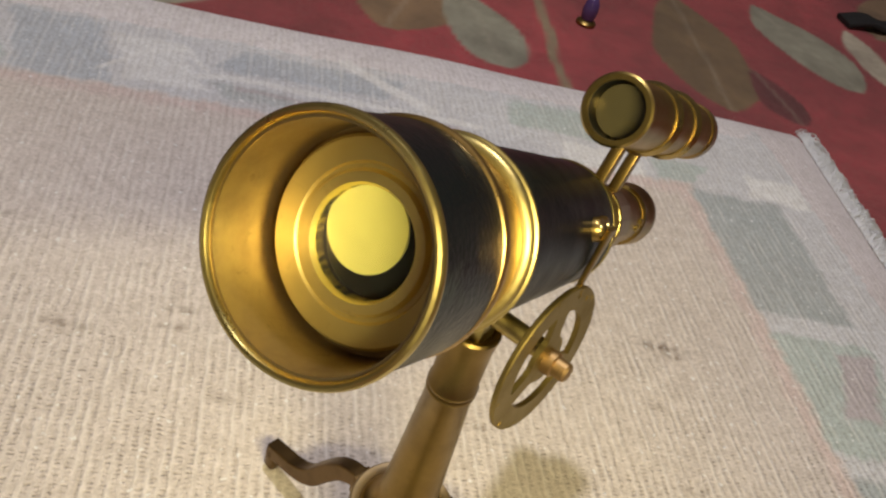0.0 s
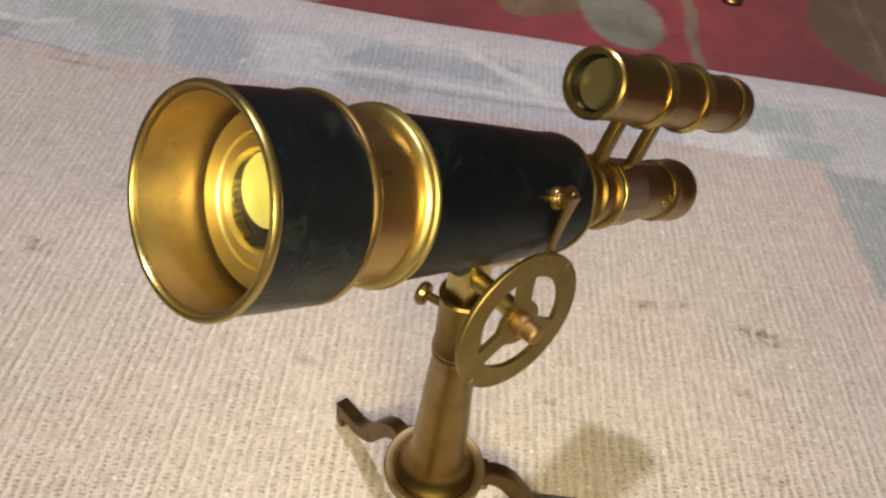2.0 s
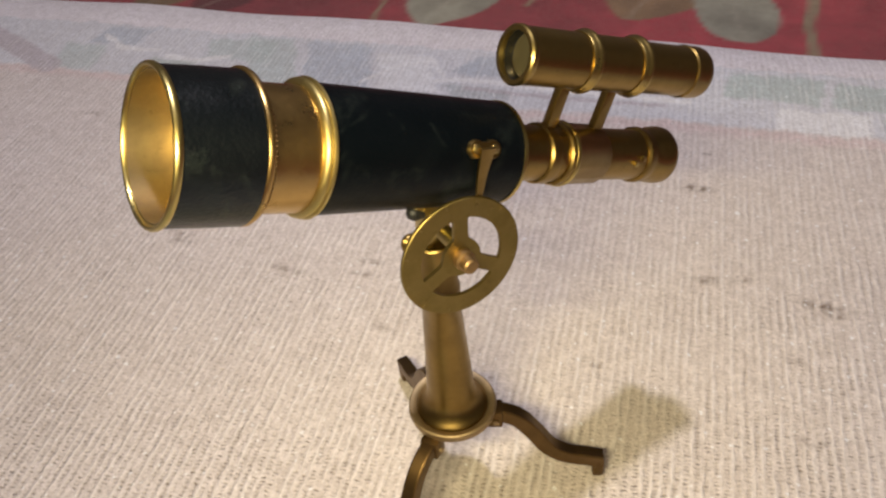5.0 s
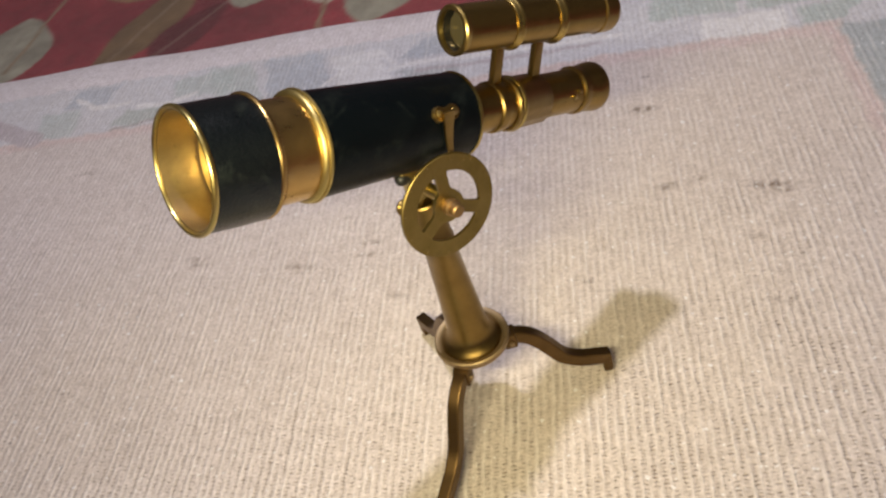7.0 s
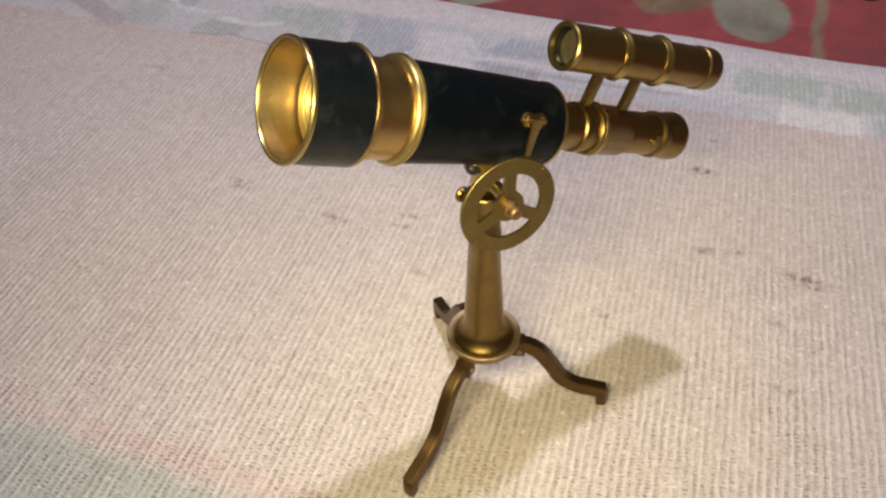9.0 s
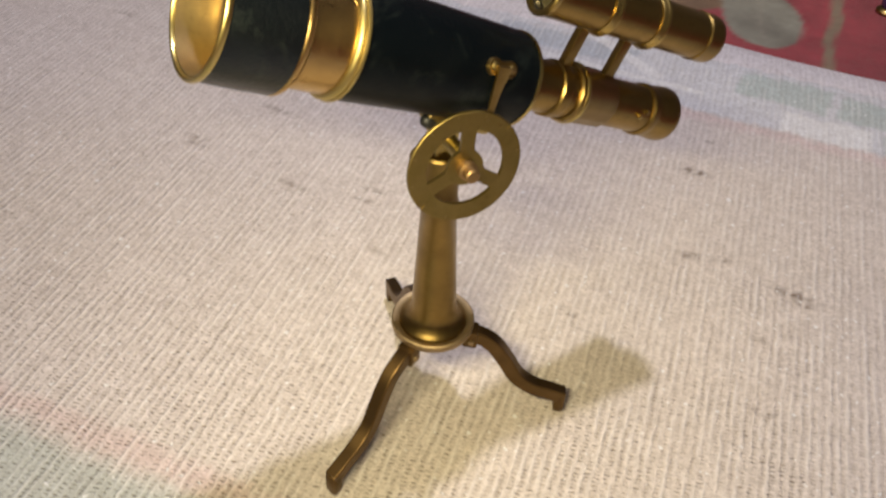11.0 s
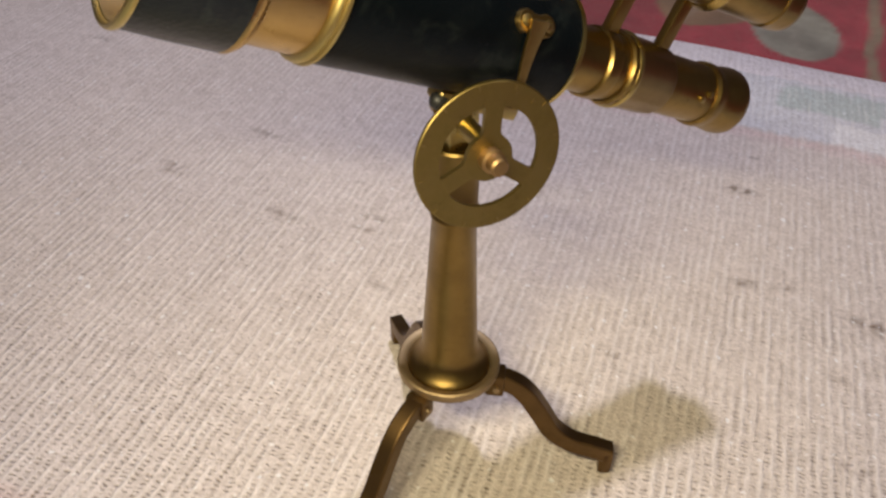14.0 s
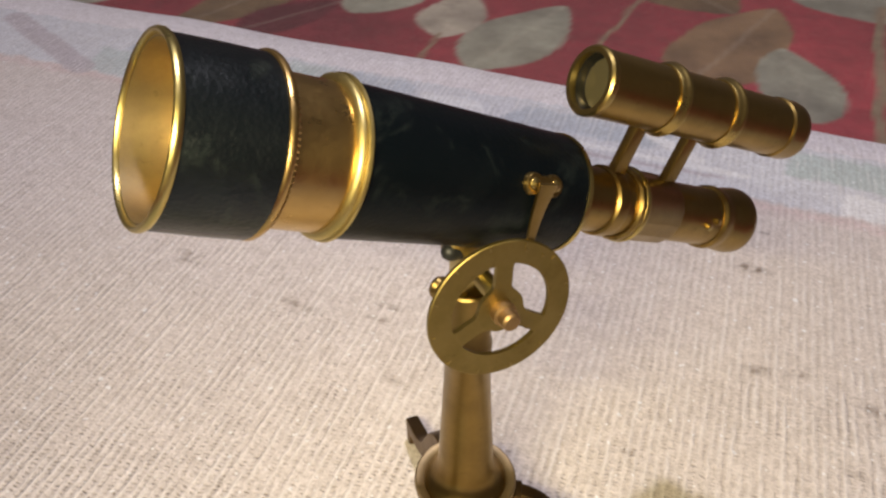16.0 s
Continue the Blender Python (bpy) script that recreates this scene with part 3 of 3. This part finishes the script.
part("thumb_screw", lathe([(0.0, 0.0), (0.0, 0.0015), (0.0055, 0.0015), (0.0060, 0.0034), (0.0075, 0.0040), (0.0088, 0.0034), (0.0092, 0.0)], 20), ANTIQUE, scope, "brass thumb screw with a rounded head", pose(-0.0010, 0.0070, 0.1352, 0, 0, 105))

SPOKE = -6.0
WHEEL_POSE = Matrix.Translation((-0.0022, -0.0216, 0.1540)) @ Vector((-0.071, -0.991, 0.108)).to_track_quat("X", "Z").to_matrix().to_4x4()
wheel = part("altitude_wheel", lathe([(-0.0008, 0.0150), (-0.0008, 0.0216), (-0.0005, 0.0219), (0.0005, 0.0219), (0.0008, 0.0216), (0.0008, 0.0150)], 96, True), WHEEL, scope, "flat three-spoked brass altitude wheel", WHEEL_POSE)
part("hub_disc", lathe([(-0.0008, 0), (-0.0008, 0.0070), (0.0008, 0.0070), (0.0009, 0)], 48), WHEEL, wheel)


def spoke_plate():
    """A flat spoke along z that widens in a curve into the hub and the rim."""
    bm = bmesh.new()
    steps = [k / 12 for k in range(13)]
    edge = [(0.0026 + 0.0011 * (2 * f - 1) ** 6, 0.0060 + 0.0096 * f) for f in steps]
    outline = edge + [(-y, z) for y, z in reversed(edge)]
    front, back = ([bm.verts.new((x, y, z)) for y, z in outline] for x in (0.00078, -0.00078))
    count = len(outline)
    for k in range(12):
        for ring in (front, back):
            bm.faces.new((ring[k], ring[k + 1], ring[count - 2 - k], ring[count - 1 - k]))
    for k in range(count):
        j = (k + 1) % count
        bm.faces.new((front[k], front[j], back[j], back[k]))
    return bm


for turn in (0, 120, 240):
    part("spoke", spoke_plate(), WHEEL, wheel, "", pose(0, 0, 0, turn + SPOKE))
part("hub_nut", lathe([(0.0, 0.0), (0.0, 0.0036), (0.0030, 0.0036), (0.0034, 0.0028), (0.0066, 0.0028), (0.0072, 0.0022), (0.0073, 0.0)], 12), NUT, wheel, "copper coloured hub nut", pose(0.0006, 0, 0))
for k in range(12):
    a = radians(30 * k + 8)
    tick = part("tick", box((0.0002, 0.0013, 0.0004), 0), SCRATCH, wheel, "", pose(0.00086, 0.0206 * math.cos(a), 0.0206 * math.sin(a), math.degrees(a)))
for deg in (48, 66):
    a = radians(deg)
    for turn in (0, 90):
        part("cross_mark", box((0.0002, 0.0014, 0.0003), 0), SCRATCH, wheel, "", pose(0.00090 + turn * 0.000001, 0.0192 * math.cos(a), 0.0192 * math.sin(a), deg + turn + 20))

# main barrel, from the mouth to the eyepiece
part("mouth_rim", lathe(bead(-0.0887, 0.0215, 0.0012, 0.0009), closed=True), BRIGHT, scope, "rolled bright brass rim", AXIS)
part("dew_shield", lathe(shell([(-0.0886, 0.0209), (-0.0640, 0.0209)], 0.0008), closed=True), INNER, scope, "inner brass tube of the mouth", AXIS)
part("front_sleeve", lathe(shell([(-0.0877, 0.0216), (-0.0760, 0.0219), (-0.0652, 0.0219)], 0.0006), closed=True), CRINKLED, scope, "black leather covered sleeve", AXIS)
part("sleeve_ring", lathe(bead(-0.0643, 0.0216, 0.0011, 0.0008), closed=True), COPPER, scope, "copper coloured ring", AXIS @ pose(0, 0, 0.0004))
knurl = lathe([(-0.0634, 0.0208), (-0.0634, 0.0199), (-0.0622, 0.0199), (-0.0622, 0.0208)], 288, True)
for v in knurl.verts:
    if v.co.yz.length > 0.0204:
        tooth = 0.00022 * math.sin(96 * math.atan2(v.co.z, v.co.y))
        v.co.yz *= 1 + tooth / v.co.yz.length
part("knurled_ring", knurl, COPPER, scope, "finely knurled brass ring", AXIS)
part("sleeve_back", lathe([(-0.0646, 0.0212), (-0.0640, 0.0212), (-0.0640, 0.0186), (-0.0646, 0.0186)], closed=True), COPPER, scope, "", AXIS)
part("copper_band", lathe(shell([(-0.0655, 0.0187), (-0.0470, 0.0187)], 0.0010), closed=True), COPPER, scope, "reddish brass band with brushed finish", AXIS)
flange = part("flange", lathe([(-0.0476, 0.0180), (-0.0476, 0.0192), (-0.0472, 0.0200), (-0.0466, 0.0205), (-0.0459, 0.0206), (-0.0455, 0.0203), (-0.0452, 0.0203), (-0.0449, 0.0209), (-0.0442, 0.0210), (-0.0437, 0.0205), (-0.0437, 0.0180)], closed=True), FLANGE, scope, "flared pale brass flange with a rolled lip", AXIS @ pose(0, 0, 0.0003))
part("main_tube", lathe(shell([(-0.0445, 0.0197), (-0.0200, 0.0190), (0.0050, 0.0183), (0.0288, 0.0175)], 0.0015), closed=True), LEATHER, scope, "tapering barrel covered in worn black leather", AXIS)
part("rear_rim", lathe([(0.0284, 0.0160), (0.0284, 0.0178), (0.0296, 0.0179), (0.0303, 0.0172), (0.0303, 0.0090), (0.0284, 0.0090)], closed=True), BRIGHT, scope, "thin brass rear rim", AXIS)
cell = part("lens_cell", lathe([(-0.0738, 0.0186), (-0.0745, 0.0180), (-0.0745, 0.0140), (-0.0740, 0.0136), (-0.0740, 0.0128), (-0.0752, 0.0122), (-0.0752, 0.0104), (-0.0742, 0.0099), (-0.0715, 0.0099), (-0.0700, 0.0186)], closed=True), brass("cell_brass", (0.90, 0.74, 0.30), (0.70, 0.54, 0.20), 0.40, 0.5), scope, "stepped brass lens cell", AXIS)
part("lens", lathe([(-0.0750, 0.0), (-0.0749, 0.003), (-0.0746, 0.006), (-0.0741, 0.0100)]), GLASS, cell, "clear objective lens").visible_shadow = False
part("lens_barrel", lathe([(-0.0739, 0.0099), (-0.0680, 0.0099), (-0.0680, 0.0104), (-0.0739, 0.0104)], closed=True), BLACK, cell, "black inner lens barrel")
# torchlight reflected in the lens, put in as an off-centre bright yellow disc
part("lens_reflection", lathe([(-0.0722, 0.0), (-0.0722, 0.0081), (-0.0716, 0.0081), (-0.0716, 0.0)]), paint("yellow_reflection", (0.98, 0.90, 0.34), 0.30, 0.25), cell, "bright yellow disc painted as the torch's reflection in the lens", pose(0, 0.0017, 0.0018))
part("shield_back", lathe([(-0.0712, 0.0202), (-0.0712, 0.0100), (-0.0690, 0.0100), (-0.0690, 0.0202)], closed=True), INNER, cell, "brass wall behind the lens cell")
part("lens_well", lathe([(-0.0705, 0.0), (-0.0705, 0.0101), (-0.0690, 0.0101), (-0.0690, 0.0)]), BLACK, cell, "black bottom of the lens well")

part("draw_tube", lathe([(0.0280, 0.0), (0.0280, 0.0100), (0.0490, 0.0100), (0.0495, 0.0)]), ANTIQUE, scope, "smooth brass draw tube", AXIS)
part("draw_ring", lathe([(0.0480, 0.0), (0.0480, 0.0103), (0.0486, 0.0110), (0.0518, 0.0112), (0.0530, 0.0109), (0.0535, 0.0103), (0.0535, 0.0)]), ANTIQUE, scope, "brass step ring", AXIS)
part("draw_groove", lathe([(0.0530, 0.0), (0.0530, 0.0104), (0.0580, 0.0104), (0.0580, 0.0)]), ANTIQUE, scope, "", AXIS)
collar2 = part("focus_collar", lathe([(0.0570, 0.0), (0.0570, 0.0112), (0.0577, 0.0119), (0.0592, 0.0120), (0.0600, 0.0116), (0.0778, 0.0113), (0.0788, 0.0106), (0.0792, 0.0)], 14), ANTIQUE, scope, "faceted brass focusing collar", AXIS)
part("focus_bead", lathe(bead(0.0604, 0.0114, 0.0011, 0.0009), closed=True), BRIGHT, collar2)
part("eyepiece_tube", lathe([(0.0785, 0.0), (0.0785, 0.0099), (0.1010, 0.0099), (0.1015, 0.0)]), ANTIQUE, scope, "brown brass eyepiece tube", AXIS)
part("eyepiece_cap", lathe([(0.1005, 0.0), (0.1005, 0.0102), (0.1015, 0.0110), (0.1032, 0.0111), (0.1048, 0.0105), (0.1068, 0.0105), (0.1110, 0.0112), (0.1150, 0.0116), (0.1168, 0.0114), (0.1178, 0.0106), (0.1180, 0.0060), (0.1165, 0.0040), (0.1165, 0.0)]), ANTIQUE, scope, "flared brass eyepiece cap", AXIS)
for along, turn in ((0.0935, -84), (0.0970, -72)):
    a = radians(turn)
    part("screw", lathe([(0, 0), (0, 0.0011), (0.0012, 0.0011), (0.0015, 0.0)], 10), BRIGHT, scope, "tiny worn brass screw", AXIS @ Matrix.Translation((along, 0.0098 * math.sin(a), 0.0098 * math.cos(a))) @ Vector((0, math.sin(a), math.cos(a))).to_track_quat("X", "Z").to_matrix().to_4x4())

# pointer bracket on the side of the barrel
SIDE = AXIS @ pose(0.0085, 0, 0, 0, 0, 1.7)
LEAN_OUT = pose(0, 0, 0, -29)


def dog_bone(length, radius, waist, thick):
    """A flat plate with two round ends and a slimmer middle, facing y."""
    bm = bmesh.new()
    outline = []
    for side in (1, -1):
        for a in np.linspace(-130, 130, 14):
            t = radians(a)
            outline.append((side * (length / 2 - radius + radius * math.cos(t)), side * radius * math.sin(t)))
        outline.append((0, side * waist))
    rings = []
    for y, inset in ((0.0, 1.0), (-thick * 0.7, 1.0), (-thick, 0.88)):
        rings.append([bm.verts.new((x * (1 - 0.4 * (1 - inset)), y, z * inset)) for x, z in outline])
    count = len(outline)
    for one, two in zip(rings, rings[1:]):
        for k in range(count):
            bm.faces.new((one[k], one[(k + 1) % count], two[(k + 1) % count], two[k]))
    for ring, sign in ((rings[0], 1), (rings[-1], -1)):
        centre = bm.verts.new((0, ring[0].co.y, 0))
        for k in range(count):
            bm.faces.new((ring[k], ring[(k + 1) % count], centre))
    return bm


bracket = part("pointer_bracket", dog_bone(0.0132, 0.0031, 0.0024, 0.0022), ANTIQUE, scope, "small brass T-shaped pointer bracket", SIDE @ LEAN_OUT @ pose(0.0007, -0.0176, 0))
for dx in (-0.0038, 0.0038):
    part("rivet", lathe([(0, 0), (0, 0.0017), (0.0006, 0.0015), (0.0010, 0.0009), (0.0011, 0)], 16), BRIGHT, bracket, "", pose(dx, -0.0020, 0, 0, 0, -90))
POINTER = smooth_line([(-0.0010, 0, 0.0108), (-0.0002, 0, 0.0030), (0.0016, 0, -0.0050), (0.0040, 0, -0.0130)], 4)
part("pointer", bar(POINTER, 0.0014, [0.0062 - 0.0048 * (k / (len(POINTER) - 1)) ** 0.7 for k in range(len(POINTER))], 0.0004), ANTIQUE, bracket, "tapering brass pointer", pose(-0.0007, 0.0176, 0) @ LEAN_OUT.inverted() @ pose(0.0006, -0.0192, 0))

# finder on two posts
FINDER = pose(0.0755, -0.0030, 0.1886, 0, 23.3, -3.5)
finder = part("finder_tube", lathe([(-0.0415, 0.0086), (-0.0415, 0.0096), (0.0120, 0.0096), (0.0125, 0.0092), (0.0410, 0.0092), (0.0410, 0.0), (0.0380, 0.0), (0.0380, 0.0086)], closed=False), ANTIQUE, scope, "antique brass finder tube", FINDER)
part("finder_rim", lathe([(-0.0430, 0.0080), (-0.0430, 0.0094), (-0.0424, 0.0100), (-0.0412, 0.0100), (-0.0402, 0.0096), (-0.0402, 0.0085), (-0.0418, 0.0079)], closed=True), RING, finder, "brass rim of the finder")
part("finder_lens", lathe([(-0.0412, 0.0), (-0.0410, 0.004), (-0.0404, 0.0080)]), GLASS, finder, "small clear finder lens").visible_shadow = False
part("finder_stop", lathe([(-0.0378, 0.0), (-0.0378, 0.0072), (-0.0372, 0.0072), (-0.0372, 0.0)]), paint("dull_disc", (0.085, 0.070, 0.038), 0.35), finder, "dull grey-brown disc inside the finder")
part("finder_wall", lathe([(-0.0402, 0.0084), (-0.0340, 0.0084), (-0.0340, 0.0087), (-0.0402, 0.0087)], closed=True), BLACK, finder, "")
for along in (-0.0150, 0.0090):
    part("finder_band", lathe([(along - 0.0016, 0.0090), (along - 0.0016, 0.0100), (along - 0.0010, 0.0104), (along - 0.0002, 0.0104), (along + 0.0004, 0.0108), (along + 0.0012, 0.0111), (along + 0.0020, 0.0109), (along + 0.0024, 0.0102), (along + 0.0024, 0.0090)], closed=True), RING, finder, "raised brass band round the finder")
part("finder_cap", lathe([(0.0355, 0.0), (0.0355, 0.0093), (0.0362, 0.0098), (0.0372, 0.0096), (0.0420, 0.0097), (0.0440, 0.0094), (0.0452, 0.0084), (0.0456, 0.0066), (0.0450, 0.0)]), ANTIQUE, finder, "rounded brass finder eyepiece")
for along in (0.0508, 0.0745):
    part("finder_post", box((0.0046, 0.0036, 0.0200), 0.0007, (along, -0.0004, 0.0195)), ANTIQUE, scope, "flat brass post", AXIS)

# ---------------------------------------------------------------- things on the carpet
ornament = tagged(new("ornament"), "small purple glass ornament with a brass foot on the carpet", "ornament")
ornament.location = (0.223, 0.752, FLOOR_Z + 0.0008)
UP = pose(0, 0, 0, 0, -90, 0)
ornament.scale = (0.55, 0.55, 0.55)
part("foot", lathe([(0, 0), (0, 0.0170), (0.0015, 0.0178), (0.0045, 0.0176), (0.0060, 0.0160), (0.0090, 0.0120), (0.0100, 0)], 40), ANTIQUE, ornament, "turned brass foot", UP)
part("body", lathe([(0.0095, 0), (0.0095, 0.0110), (0.0140, 0.0125), (0.0260, 0.0140), (0.0400, 0.0120), (0.0480, 0.0070), (0.0520, 0)], 40), paint("purple_glass", (0.09, 0.05, 0.16), 0.12), ornament, "purple glass body", UP)


def make_strap():
    line = smooth_line([(0, 0, 0.004), (0.03, 0, 0.010), (0.06, 0, 0.005), (0.10, 0, 0.008), (0.14, 0, 0.004)], 6)
    ob = new("strap", finish("strap", bar(line, 0.030, 0.006, 0.002), paint("black_cloth", (0.012, 0.011, 0.011), 0.8)))
    ob.matrix_world = pose(0.57, 0.93, FLOOR_Z + 0.0005, 0, 0, 8)
    return tagged(ob, "black cloth strap lying on the red carpet", "strap")


make_strap()
